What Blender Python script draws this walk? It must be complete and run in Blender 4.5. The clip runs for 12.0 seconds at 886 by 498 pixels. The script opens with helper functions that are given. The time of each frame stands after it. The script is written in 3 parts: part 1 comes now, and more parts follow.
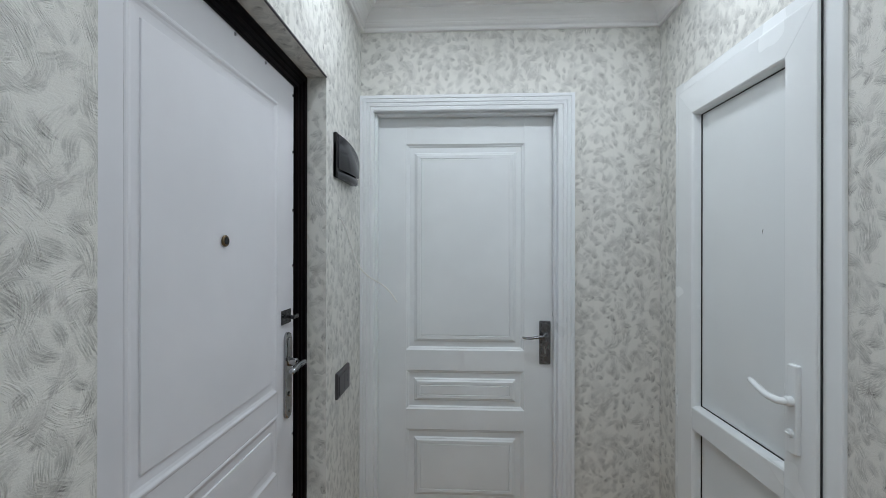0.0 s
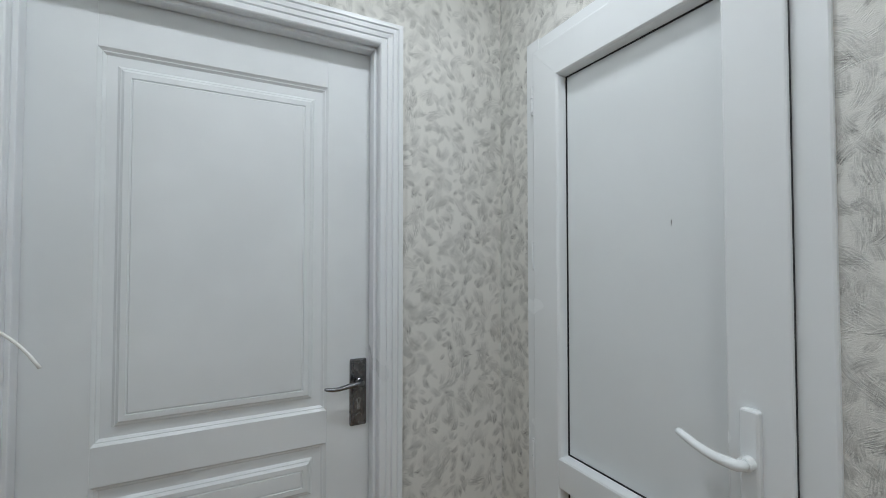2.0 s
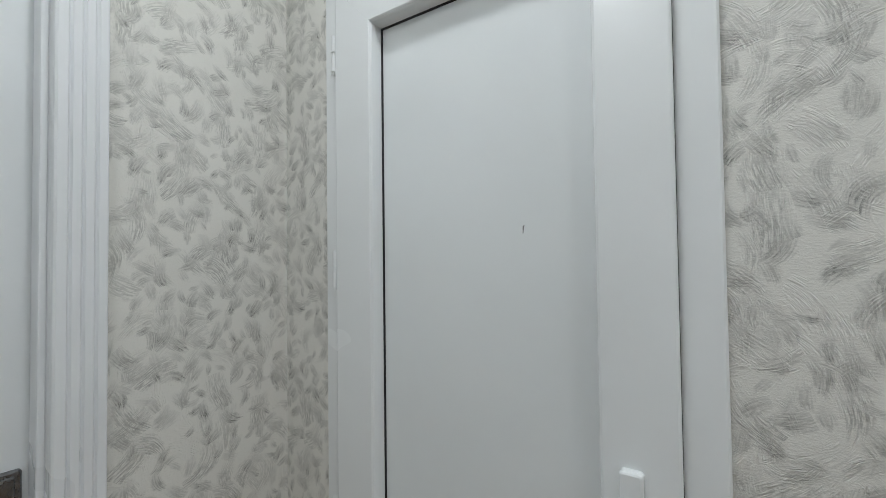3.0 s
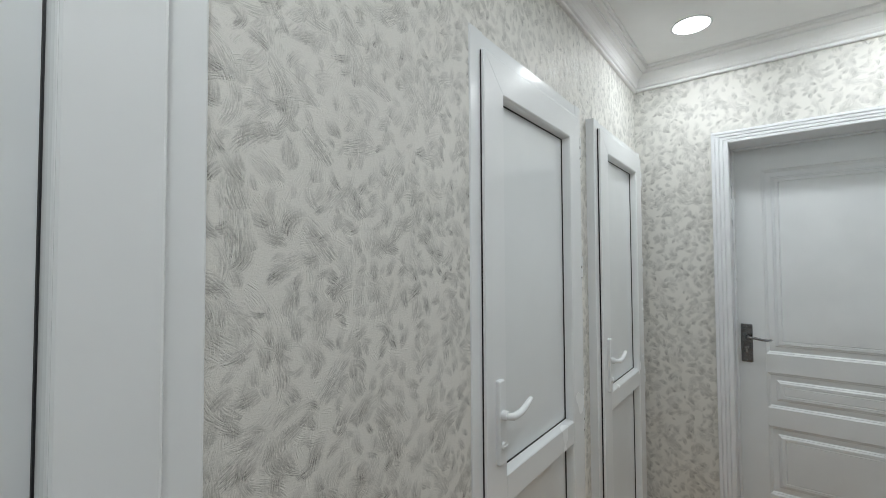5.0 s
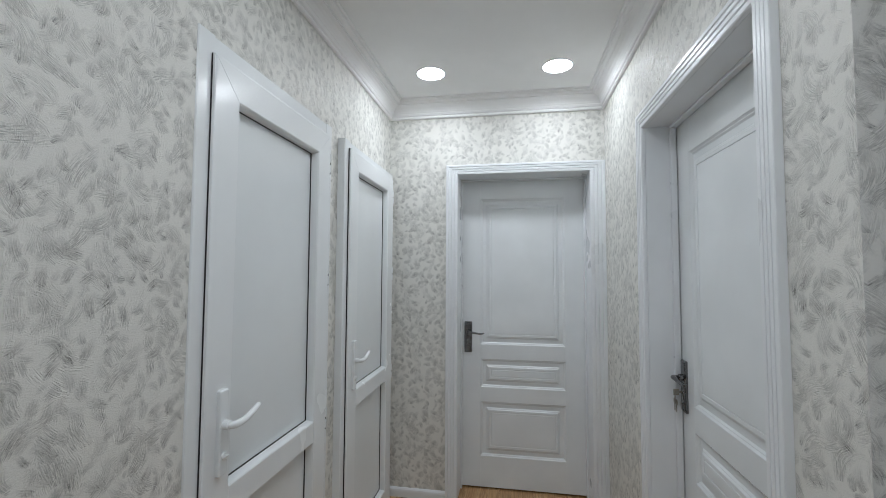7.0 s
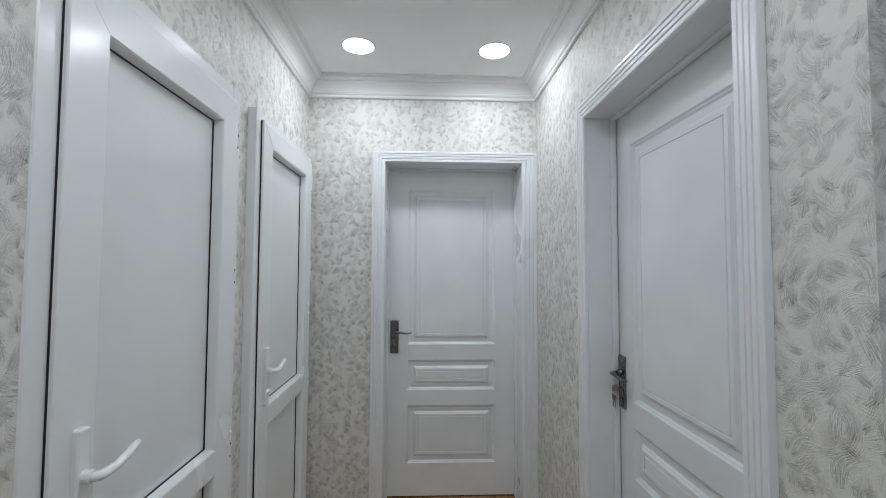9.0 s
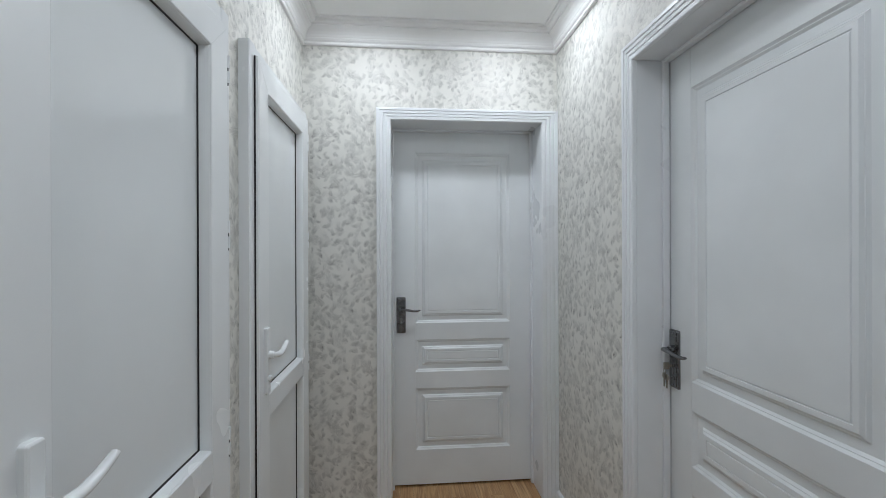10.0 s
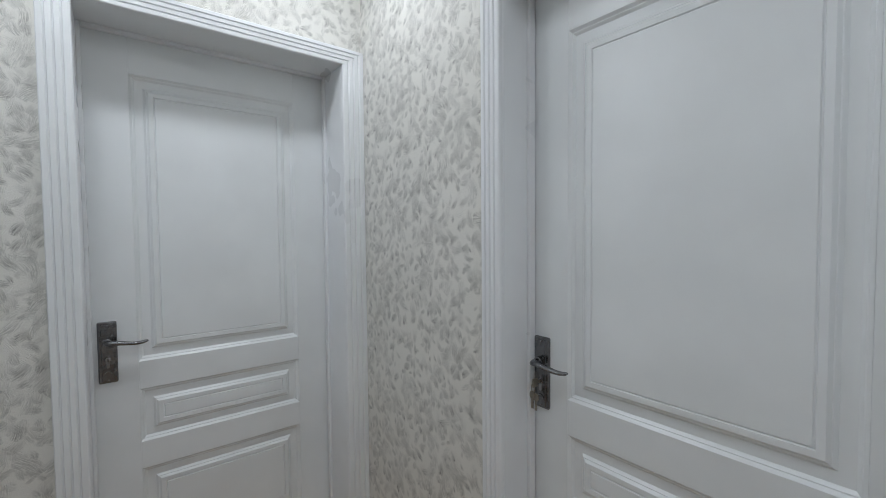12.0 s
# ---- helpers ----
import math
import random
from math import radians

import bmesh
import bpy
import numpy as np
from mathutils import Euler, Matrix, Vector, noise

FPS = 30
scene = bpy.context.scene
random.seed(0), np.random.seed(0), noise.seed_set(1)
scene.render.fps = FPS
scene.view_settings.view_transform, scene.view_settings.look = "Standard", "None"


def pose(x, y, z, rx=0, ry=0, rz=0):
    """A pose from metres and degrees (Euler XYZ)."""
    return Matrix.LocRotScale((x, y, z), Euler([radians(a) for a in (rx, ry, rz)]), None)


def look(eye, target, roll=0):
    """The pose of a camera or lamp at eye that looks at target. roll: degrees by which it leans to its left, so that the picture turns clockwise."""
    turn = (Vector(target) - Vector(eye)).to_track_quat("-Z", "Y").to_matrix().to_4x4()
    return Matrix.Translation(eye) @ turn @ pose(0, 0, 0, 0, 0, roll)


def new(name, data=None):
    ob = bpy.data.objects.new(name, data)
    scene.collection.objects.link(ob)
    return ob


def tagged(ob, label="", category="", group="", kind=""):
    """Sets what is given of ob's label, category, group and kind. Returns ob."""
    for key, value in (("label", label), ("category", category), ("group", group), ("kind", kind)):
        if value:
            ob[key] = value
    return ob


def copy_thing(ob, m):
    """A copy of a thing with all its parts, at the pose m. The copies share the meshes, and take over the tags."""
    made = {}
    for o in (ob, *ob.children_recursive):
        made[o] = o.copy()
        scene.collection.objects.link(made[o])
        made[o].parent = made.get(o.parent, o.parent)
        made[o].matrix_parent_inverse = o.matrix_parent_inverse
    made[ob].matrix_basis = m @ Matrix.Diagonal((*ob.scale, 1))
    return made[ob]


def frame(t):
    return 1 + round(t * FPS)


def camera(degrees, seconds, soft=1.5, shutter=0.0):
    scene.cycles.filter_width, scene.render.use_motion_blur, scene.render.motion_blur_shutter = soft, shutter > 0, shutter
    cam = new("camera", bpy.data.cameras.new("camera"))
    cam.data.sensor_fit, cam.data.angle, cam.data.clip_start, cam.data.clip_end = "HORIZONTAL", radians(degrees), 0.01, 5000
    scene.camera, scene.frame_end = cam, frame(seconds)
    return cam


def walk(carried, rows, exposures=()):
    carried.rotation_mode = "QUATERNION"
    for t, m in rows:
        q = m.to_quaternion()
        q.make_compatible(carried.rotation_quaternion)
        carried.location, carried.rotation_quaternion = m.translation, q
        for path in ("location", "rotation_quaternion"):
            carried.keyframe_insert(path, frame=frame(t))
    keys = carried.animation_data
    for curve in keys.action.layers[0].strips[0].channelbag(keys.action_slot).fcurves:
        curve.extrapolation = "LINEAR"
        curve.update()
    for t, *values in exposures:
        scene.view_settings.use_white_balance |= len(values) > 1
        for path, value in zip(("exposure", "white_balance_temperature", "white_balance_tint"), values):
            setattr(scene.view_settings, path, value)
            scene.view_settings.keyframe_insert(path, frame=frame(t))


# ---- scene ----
cam = camera(92.7, 12.0, soft=0.65)
PATH = [
    (0, (0.17, 0.013, 1.404), (0.075, 2.011, 1.404), 0.1),
    (0.5, (0.124, 0.180, 1.387), (0.163, 2.180, 1.407), 0.2),
    (1, (0.076, 0.360, 1.391), (0.372, 2.338, 1.418), 0.3),
    (1.5, (0.1, 0.521, 1.374), (0.706, 2.427, 1.412), 0.3),
    (2, (0.18, 0.707, 1.376), (1.099, 2.483, 1.427), 0.0),
    (2.5, (0.278, 0.854, 1.394), (1.528, 2.415, 1.439), -0.4),
    (3, (0.375, 1.013, 1.408), (2.038, 2.123, 1.457), -0.7),
    (3.2, (0.416, 1.050, 1.407), (2.221, 1.909, 1.456), -1.0),
    (4.8, (0.447, 1.265, 1.4), (1.836, -0.173, 1.466), -0.4),
    (5, (0.42, 1.268, 1.409), (1.651, -0.307, 1.474), -0.3),
    (5.5, (0.332, 1.289, 1.404), (1.309, -0.454, 1.494), -0.5),
    (6, (0.268, 1.298, 1.404), (1.057, -0.537, 1.502), -0.4),
    (6.5, (0.247, 1.301, 1.409), (0.825, -0.611, 1.511), -0.0),
    (7, (0.242, 1.296, 1.41), (0.573, -0.674, 1.512), 0.3),
    (7.5, (0.25, 1.292, 1.393), (0.383, -0.700, 1.51), 0.1),
    (7.7, (0.258, 1.289, 1.406), (0.33, -0.707, 1.512), 0.5),
    (9.3, (0.381, 1.052, 1.398), (0.285, -0.944, 1.474), -0.0),
    (9.5, (0.406, 1.007, 1.381), (0.298, -0.990, 1.4), -0.1),
    (10, (0.508, 0.871, 1.346), (0.338, -1.122, 1.345), -0.2),
    (10.5, (0.552, 0.737, 1.334), (0.173, -1.227, 1.305), -0.1),
    (11, (0.539, 0.569, 1.341), (-0.089, -1.329, 1.293), -0.2),
    (11.5, (0.499, 0.394, 1.342), (-0.395, -1.394, 1.29), -0.7),
    (12, (0.524, 0.229, 1.355), (-0.712, -1.342, 1.277), -0.5),
]
walk(cam, [(t, look(eye, target, roll)) for t, eye, target, roll in PATH], exposures=[
    (0.0, 0.03, 6450, 10), (1.0, -0.04, 6540, 10), (1.5, 0.0, 6640, 10), (2.0, 0.03, 6650, 10), (3.0, 0.06, 6840, 10), (5.0, 0.06, 6880, 10), (5.5, 0.10, 6790, 10),
    (6.5, 0.0, 6640, 11), (7.5, -0.05, 6590, 12), (9.5, -0.05, 6560, 12), (11.0, -0.06, 6590, 12), (12.0, -0.08, 6660, 12.5)])

# ---- world and exposure ----
world = bpy.data.worlds.new("world")
world.use_nodes = True
world.node_tree.nodes["Background"].inputs[0].default_value = (0.5, 0.55, 0.6, 1)
world.node_tree.nodes["Background"].inputs[1].default_value = 0.02
scene.world = world
LAMP = 90.0                     # brightness of the ceiling lamps' diffusers
LAMP_COLOUR = (0.845, 0.920, 1.0, 1)

# ---- plan, in metres ----
X0, X1, Y0, Y1, H = -0.298, 1.040, -1.345, 1.928, 2.50


# ---- materials ----
def nodes_of(name, base, rough, metal=0.0):
    m = bpy.data.materials.new(name)
    m.use_nodes = True
    nt = m.node_tree
    b = nt.nodes["Principled BSDF"]
    b.inputs["Base Color"].default_value = (*base, 1)
    b.inputs["Roughness"].default_value = rough
    b.inputs["Metallic"].default_value = metal
    return m, nt, b


def node(nt, kind, **inputs):
    n = nt.nodes.new(kind)
    for k, v in inputs.items():
        n.inputs[k].default_value = v
    return n


def maths(nt, op, a, b=None, c=None, clamp=False):
    n = nt.nodes.new("ShaderNodeMath")
    n.operation, n.use_clamp = op, clamp
    for i, v in enumerate((a, b, c)):
        if v is None:
            continue
        if isinstance(v, (int, float)):
            n.inputs[i].default_value = v
        else:
            nt.links.new(v, n.inputs[i])
    return n.outputs[0]


def ramp(nt, fac, lo, hi, a=0.0, b=1.0):
    n = nt.nodes.new("ShaderNodeMapRange")
    n.interpolation_type = "SMOOTHSTEP"
    for i, v in zip((1, 2, 3, 4), (lo, hi, a, b)):
        n.inputs[i].default_value = v
    nt.links.new(fac, n.inputs[0])
    return n.outputs[0]


def mix(nt, fac, a, b):
    n = nt.nodes.new("ShaderNodeMix")
    n.data_type = "RGBA"
    nt.links.new(fac, n.inputs[0])
    for i, v in ((6, a), (7, b)):
        if isinstance(v, tuple):
            n.inputs[i].default_value = (*v, 1)
        else:
            nt.links.new(v, n.inputs[i])
    return n.outputs[2]


def bump(nt, b, height, strength, distance):
    n = node(nt, "ShaderNodeBump", Strength=strength, Distance=distance)
    nt.links.new(height, n.inputs["Height"])
    nt.links.new(n.outputs[0], b.inputs["Normal"])
    return n


def noise_of(nt, vec, scale, detail=3.0, rough=0.55, dims="3D"):
    n = node(nt, "ShaderNodeTexNoise", Scale=scale, Detail=detail, Roughness=rough)
    n.noise_dimensions = dims
    if vec is not None:
        nt.links.new(vec, n.inputs["Vector"])
    return n.outputs["Fac"]


def brush_strokes(nt, uv, shift, cells, half_len, half_wid, bend, share, streak):
    """Dabs of a brush, one to a cell, each turned its own way. Returns the mask and its bristle lines."""
    mv = node(nt, "ShaderNodeVectorMath")
    mv.operation = "ADD"
    mv.inputs[1].default_value = (shift, shift * 0.37, 0)
    nt.links.new(uv, mv.inputs[0])
    wob = node(nt, "ShaderNodeTexNoise", Scale=9.0, Detail=1.0)
    nt.links.new(mv.outputs[0], wob.inputs["Vector"])
    ws = node(nt, "ShaderNodeVectorMath")
    ws.operation = "MULTIPLY_ADD"
    ws.inputs[1].default_value = (0.02, 0.02, 0)
    nt.links.new(wob.outputs["Color"], ws.inputs[0])
    nt.links.new(mv.outputs[0], ws.inputs[2])
    p = ws.outputs[0]
    vo = node(nt, "ShaderNodeTexVoronoi", Scale=cells, Randomness=0.95)
    vo.voronoi_dimensions = "2D"
    nt.links.new(p, vo.inputs["Vector"])
    lo = node(nt, "ShaderNodeVectorMath")
    lo.operation = "SUBTRACT"
    nt.links.new(p, lo.inputs[0])
    nt.links.new(vo.outputs["Position"], lo.inputs[1])
    col = nt.nodes.new("ShaderNodeSeparateColor")
    nt.links.new(vo.outputs["Color"], col.inputs[0])
    rot = nt.nodes.new("ShaderNodeVectorRotate")
    rot.rotation_type = "Z_AXIS"
    nt.links.new(lo.outputs[0], rot.inputs["Vector"])
    nt.links.new(maths(nt, "MULTIPLY_ADD", col.outputs[0], 2.6, 0.25), rot.inputs["Angle"])
    s = nt.nodes.new("ShaderNodeSeparateXYZ")
    nt.links.new(rot.outputs[0], s.inputs[0])
    x = s.outputs[0]
    curve = maths(nt, "MULTIPLY", maths(nt, "MULTIPLY", x, x), maths(nt, "MULTIPLY_ADD", col.outputs[1], 2 * bend, -bend))
    y = maths(nt, "ADD", s.outputs[1], curve)
    size = maths(nt, "MULTIPLY_ADD", col.outputs[2], 0.95, 0.60)
    ex = maths(nt, "DIVIDE", x, maths(nt, "MULTIPLY", size, half_len))
    ey = maths(nt, "DIVIDE", y, maths(nt, "MULTIPLY", size, half_wid))
    e = maths(nt, "ADD", maths(nt, "MULTIPLY", ex, ex), maths(nt, "MULTIPLY", ey, ey))
    fine = nt.nodes.new("ShaderNodeCombineXYZ")
    nt.links.new(maths(nt, "MULTIPLY", x, 55.0), fine.inputs[0])
    nt.links.new(maths(nt, "MULTIPLY", y, 460.0), fine.inputs[1])
    nt.links.new(maths(nt, "MULTIPLY", col.outputs[0], 40.0), fine.inputs[2])
    lines = noise_of(nt, fine.outputs[0], 1.0, 2.0, 0.5)
    blotch = noise_of(nt, p, 150.0, 4.0, 0.7)
    torn = maths(nt, "ADD", e, maths(nt, "ADD", maths(nt, "MULTIPLY_ADD", blotch, -2.4, 1.2), maths(nt, "MULTIPLY_ADD", lines, -1.5, 0.75)))
    keep = maths(nt, "LESS_THAN", maths(nt, "FRACT", maths(nt, "MULTIPLY", col.outputs[1], 7.31)), share)
    weight = maths(nt, "MULTIPLY", keep, maths(nt, "MULTIPLY_ADD", maths(nt, "FRACT", maths(nt, "MULTIPLY", col.outputs[2], 5.17)), 0.7, 0.5))
    dab = maths(nt, "MULTIPLY", ramp(nt, torn, 1.75, -0.05), weight)
    # loaded at one end, dry at the other
    dab = maths(nt, "MULTIPLY", dab, ramp(nt, ex, -1.1, 0.8, 0.30, 1.0))
    dab = maths(nt, "MULTIPLY", dab, ramp(nt, lines, 0.36, 0.60, 1.0 - streak, 1.0))
    comb = maths(nt, "MULTIPLY", ramp(nt, maths(nt, "MULTIPLY_ADD", blotch, -1.6, maths(nt, "ADD", e, 0.8)), 2.4, 0.7), maths(nt, "MULTIPLY", maths(nt, "SUBTRACT", lines, 0.42), ramp(nt, noise_of(nt, p, 55.0, 2.0), 0.42, 0.62)))
    return dab, comb


GROUND_LOW, GROUND_HIGH, DAB = (0.728, 0.726, 0.683), (0.778, 0.774, 0.735), (0.385, 0.385, 0.362)


def make_wallpaper():
    m, nt, b = nodes_of("wallpaper", (0.7, 0.7, 0.66), 0.6)
    uv = nt.nodes.new("ShaderNodeUVMap")
    uv.uv_map = "metres"
    v = uv.outputs[0]
    dab = comb = None
    # two sets of leaf-like dabs, a set of small ones, and two sets of long faint sweeps that leave bristle lines
    for shift, cells, hl, hw, bend, share, streak, tone, ridge in (
            (0.0, 19.5, 0.0190, 0.0092, 16.0, 0.80, 0.55, 1.0, 0.6), (3.71, 12.5, 0.042, 0.0145, 11.0, 0.75, 1.0, 0.85, 1.35), (8.13, 23.0, 0.0160, 0.0072, 22.0, 0.85, 0.5, 1.0, 0.45),
            (14.9, 20.0, 0.0175, 0.0082, 18.0, 0.75, 0.55, 1.0, 0.55), (21.3, 13.5, 0.038, 0.0130, 14.0, 0.70, 1.0, 0.8, 1.35)):
        d, c = brush_strokes(nt, v, shift, cells, hl, hw, bend, share, streak)
        d, c = maths(nt, "MULTIPLY", d, tone), maths(nt, "MULTIPLY", c, ridge)
        dab = d if dab is None else maths(nt, "MAXIMUM", dab, d)
        comb = c if comb is None else maths(nt, "ADD", comb, c)
    grain = noise_of(nt, v, 420.0, 2.0, 0.6)
    lumps = noise_of(nt, v, 190.0, 4.0, 0.7)
    flat = node(nt, "ShaderNodeMapping", Scale=(130, 380, 1))
    nt.links.new(v, flat.inputs[0])
    rasp = noise_of(nt, flat.outputs[0], 1.0, 3.0, 0.6)
    broad = noise_of(nt, v, 5.0, 2.0, 0.5)
    worn = ramp(nt, lumps, 0.30, 0.62, 0.8, 1.0)
    paint = maths(nt, "MULTIPLY", dab, worn)
    ground = mix(nt, broad, GROUND_LOW, GROUND_HIGH)
    ground = mix(nt, ramp(nt, lumps, 0.50, 0.75, 0.0, 0.16), ground, tuple(0.84 * c for c in GROUND_LOW))
    colour = mix(nt, paint, ground, DAB)
    nt.links.new(colour, b.inputs["Base Color"])
    nt.links.new(maths(nt, "MULTIPLY", paint, 0.20, None, True), b.inputs["Metallic"])
    nt.links.new(maths(nt, "MULTIPLY_ADD", paint, -0.38, 0.64), b.inputs["Roughness"])
    h = maths(nt, "ADD", maths(nt, "MULTIPLY", comb, 1.15), maths(nt, "MULTIPLY_ADD", grain, 0.06, maths(nt, "MULTIPLY_ADD", rasp, 0.24, maths(nt, "MULTIPLY", lumps, 0.34))))
    b.inputs["Specular IOR Level"].default_value = 0.32
    bump(nt, b, h, 0.95, 0.0022)
    return m


def make_paint(name, base, rough, grain=0.0, cloud=0.03):
    """Foil or paint on a door, with a fine upright grain and a faint unevenness."""
    m, nt, b = nodes_of(name, base, rough)
    t = nt.nodes.new("ShaderNodeTexCoord")
    mp = node(nt, "ShaderNodeMapping", Scale=(260, 260, 5))
    nt.links.new(t.outputs["Object"], mp.inputs[0])
    g = noise_of(nt, mp.outputs[0], 1.0, 3.0, 0.6)
    w = noise_of(nt, t.outputs["Object"], 3.0, 3.0)
    low = tuple(c * (1 - 2.5 * cloud) for c in base)
    c = mix(nt, ramp(nt, w, 0.3, 0.75), low, base)
    c = mix(nt, ramp(nt, g, 0.55, 0.8, 0.0, 0.25 * grain), c, tuple(k * 0.8 for k in base))
    nt.links.new(c, b.inputs["Base Color"])
    nt.links.new(ramp(nt, w, 0.3, 0.8, rough - 0.05, rough + 0.06), b.inputs["Roughness"])
    dust = noise_of(nt, t.outputs["Object"], 160.0, 2.0)
    bump(nt, b, maths(nt, "MULTIPLY_ADD", g, 0.6 * grain, maths(nt, "MULTIPLY", dust, 0.5)), 0.10, 0.0006)
    return m


def make_dark_frame():
    m, nt, b = nodes_of("dark_brown_foil", (0.012, 0.007, 0.007), 0.32)
    b.inputs["Specular IOR Level"].default_value = 0.04
    t = nt.nodes.new("ShaderNodeTexCoord")
    mp = node(nt, "ShaderNodeMapping", Scale=(120, 120, 3))
    nt.links.new(t.outputs["Object"], mp.inputs[0])
    g = noise_of(nt, mp.outputs[0], 1.0, 4.0, 0.6)
    nt.links.new(mix(nt, ramp(nt, g, 0.4, 0.75), (0.002, 0.0015, 0.002), (0.007, 0.0035, 0.0038)), b.inputs["Base Color"])
    bump(nt, b, g, 0.15, 0.0006)
    return m


def make_metal(name, base, rough):
    m, nt, b = nodes_of(name, base, rough, 1.0)
    t = nt.nodes.new("ShaderNodeTexCoord")
    w = noise_of(nt, t.outputs["Object"], 45.0, 3.0)
    nt.links.new(ramp(nt, w, 0.3, 0.8, rough - 0.06, rough + 0.12), b.inputs["Roughness"])
    nt.links.new(mix(nt, ramp(nt, w, 0.45, 0.8), base, tuple(c * 0.8 for c in base)), b.inputs["Base Color"])
    return m


def make_plank():
    m, nt, b = nodes_of("oak_laminate", (0.3, 0.17, 0.08), 0.36)
    t = nt.nodes.new("ShaderNodeTexCoord")
    info = nt.nodes.new("ShaderNodeObjectInfo")
    add = node(nt, "ShaderNodeVectorMath")
    add.operation = "MULTIPLY_ADD"
    add.inputs[1].default_value = (17.0, 31.0, 5.0)
    cx = nt.nodes.new("ShaderNodeCombineXYZ")
    for i in range(3):
        nt.links.new(info.outputs["Random"], cx.inputs[i])
    nt.links.new(cx.outputs[0], add.inputs[0])
    nt.links.new(t.outputs["Object"], add.inputs[2])
    mp = node(nt, "ShaderNodeMapping", Scale=(70, 4, 20))
    nt.links.new(add.outputs[0], mp.inputs[0])
    g = noise_of(nt, mp.outputs[0], 1.0, 5.0, 0.65)
    fleck = node(nt, "ShaderNodeMapping", Scale=(220, 9, 20))
    nt.links.new(add.outputs[0], fleck.inputs[0])
    f = noise_of(nt, fleck.outputs[0], 1.0, 2.0)
    c = mix(nt, info.outputs["Random"], (0.42, 0.235, 0.100), (0.62, 0.400, 0.205))
    c = mix(nt, ramp(nt, g, 0.40, 0.66, 0.0, 0.75), c, (0.27, 0.130, 0.050))
    c = mix(nt, ramp(nt, f, 0.56, 0.72, 0.0, 0.55), c, (0.60, 0.43, 0.25))
    nt.links.new(c, b.inputs["Base Color"])
    bump(nt, b, g, 0.12, 0.0005)
    return m


def make_lamp():
    m = bpy.data.materials.new("lamp_diffuser")
    m.use_nodes = True
    nt = m.node_tree
    nt.nodes.remove(nt.nodes["Principled BSDF"])
    e = node(nt, "ShaderNodeEmission", Color=LAMP_COLOUR, Strength=LAMP)
    nt.links.new(e.outputs[0], nt.nodes["Material Output"].inputs[0])
    return m


def make_plaster(name, base):
    m, nt, b = nodes_of(name, base, 0.75)
    t = nt.nodes.new("ShaderNodeTexCoord")
    w = noise_of(nt, t.outputs["Object"], 4.0, 4.0)
    f = noise_of(nt, t.outputs["Object"], 220.0, 3.0)
    nt.links.new(mix(nt, ramp(nt, w, 0.3, 0.75), tuple(c * 0.96 for c in base), base), b.inputs["Base Color"])
    bump(nt, b, f, 0.08, 0.0006)
    return m


WALLPAPER = make_wallpaper()
DOOR_WHITE = make_paint("white_door_foil", (0.797, 0.832, 0.845), 0.34, 0.10)
CASING_WHITE = make_paint("white_casing_foil", (0.820, 0.846, 0.865), 0.32, 0.10)
ENTRY_WHITE = make_paint("white_entrance_foil", (0.76, 0.765, 0.80), 0.34, 0.2)
PVC_WHITE = make_paint("white_plastic", (0.815, 0.845, 0.852), 0.24, 0.0, 0.012)
PANEL_WHITE = make_paint("white_plastic_sheet", (0.782, 0.818, 0.826), 0.13, 0.0, 0.012)
CORNICE_WHITE = make_plaster("white_cornice_paint", (0.87, 0.872, 0.868))
CEILING_WHITE = make_plaster("white_ceiling_paint", (0.88, 0.885, 0.88))
DARK_FRAME = make_dark_frame()
RUBBER = nodes_of("black_rubber", (0.008, 0.007, 0.010), 0.5)[0]
GUNMETAL = make_metal("dark_chrome", (0.20, 0.204, 0.212), 0.24)
CHROME = make_metal("chrome", (0.36, 0.365, 0.375), 0.15)
BRONZE = make_metal("aged_bronze", (0.20, 0.15, 0.09), 0.35)
SMOKED = make_paint("smoked_plastic", (0.016, 0.015, 0.019), 0.16, 0.0)
SMOKED.node_tree.nodes["Principled BSDF"].inputs["Specular IOR Level"].default_value = 0.22
DARK_METAL = make_metal("blackened_steel", (0.07, 0.07, 0.075), 0.25)
KEY_METAL = make_metal("worn_brass_keys", (0.34, 0.31, 0.26), 0.32)
SWITCH_GREY = make_paint("charcoal_plastic", (0.050, 0.046, 0.052), 0.38, 0.0)
BLACK = nodes_of("black_hole", (0.004, 0.004, 0.004), 0.7)[0]
CABLE_WHITE = make_paint("white_cable", (0.80, 0.80, 0.77), 0.4, 0.0)
PLANK = make_plank()
UNDERLAY = make_plaster("dark_underlay", (0.05, 0.035, 0.025))
LAMP_GLOW = make_lamp()
ADDED_RING = make_paint("added_lamp_ring", (0.75, 0.75, 0.76), 0.4, 0.0)


# ---- building helpers ----
def part(name, bm, material, parent=None, label="", smooth=False):
    bmesh.ops.recalc_face_normals(bm, faces=bm.faces)
    me = bpy.data.meshes.new(name)
    bm.to_mesh(me)
    bm.free()
    me.materials.append(material)
    if smooth:
        for p in me.polygons:
            p.use_smooth = True
    ob = new(name, me)
    if parent is not None:
        ob.parent = parent
    if label:
        ob["label"] = label
    return ob


def empty(name, m):
    ob = new(name)
    ob.empty_display_size = 0.05
    ob.matrix_world = m
    ob.matrix_basis = m
    return ob


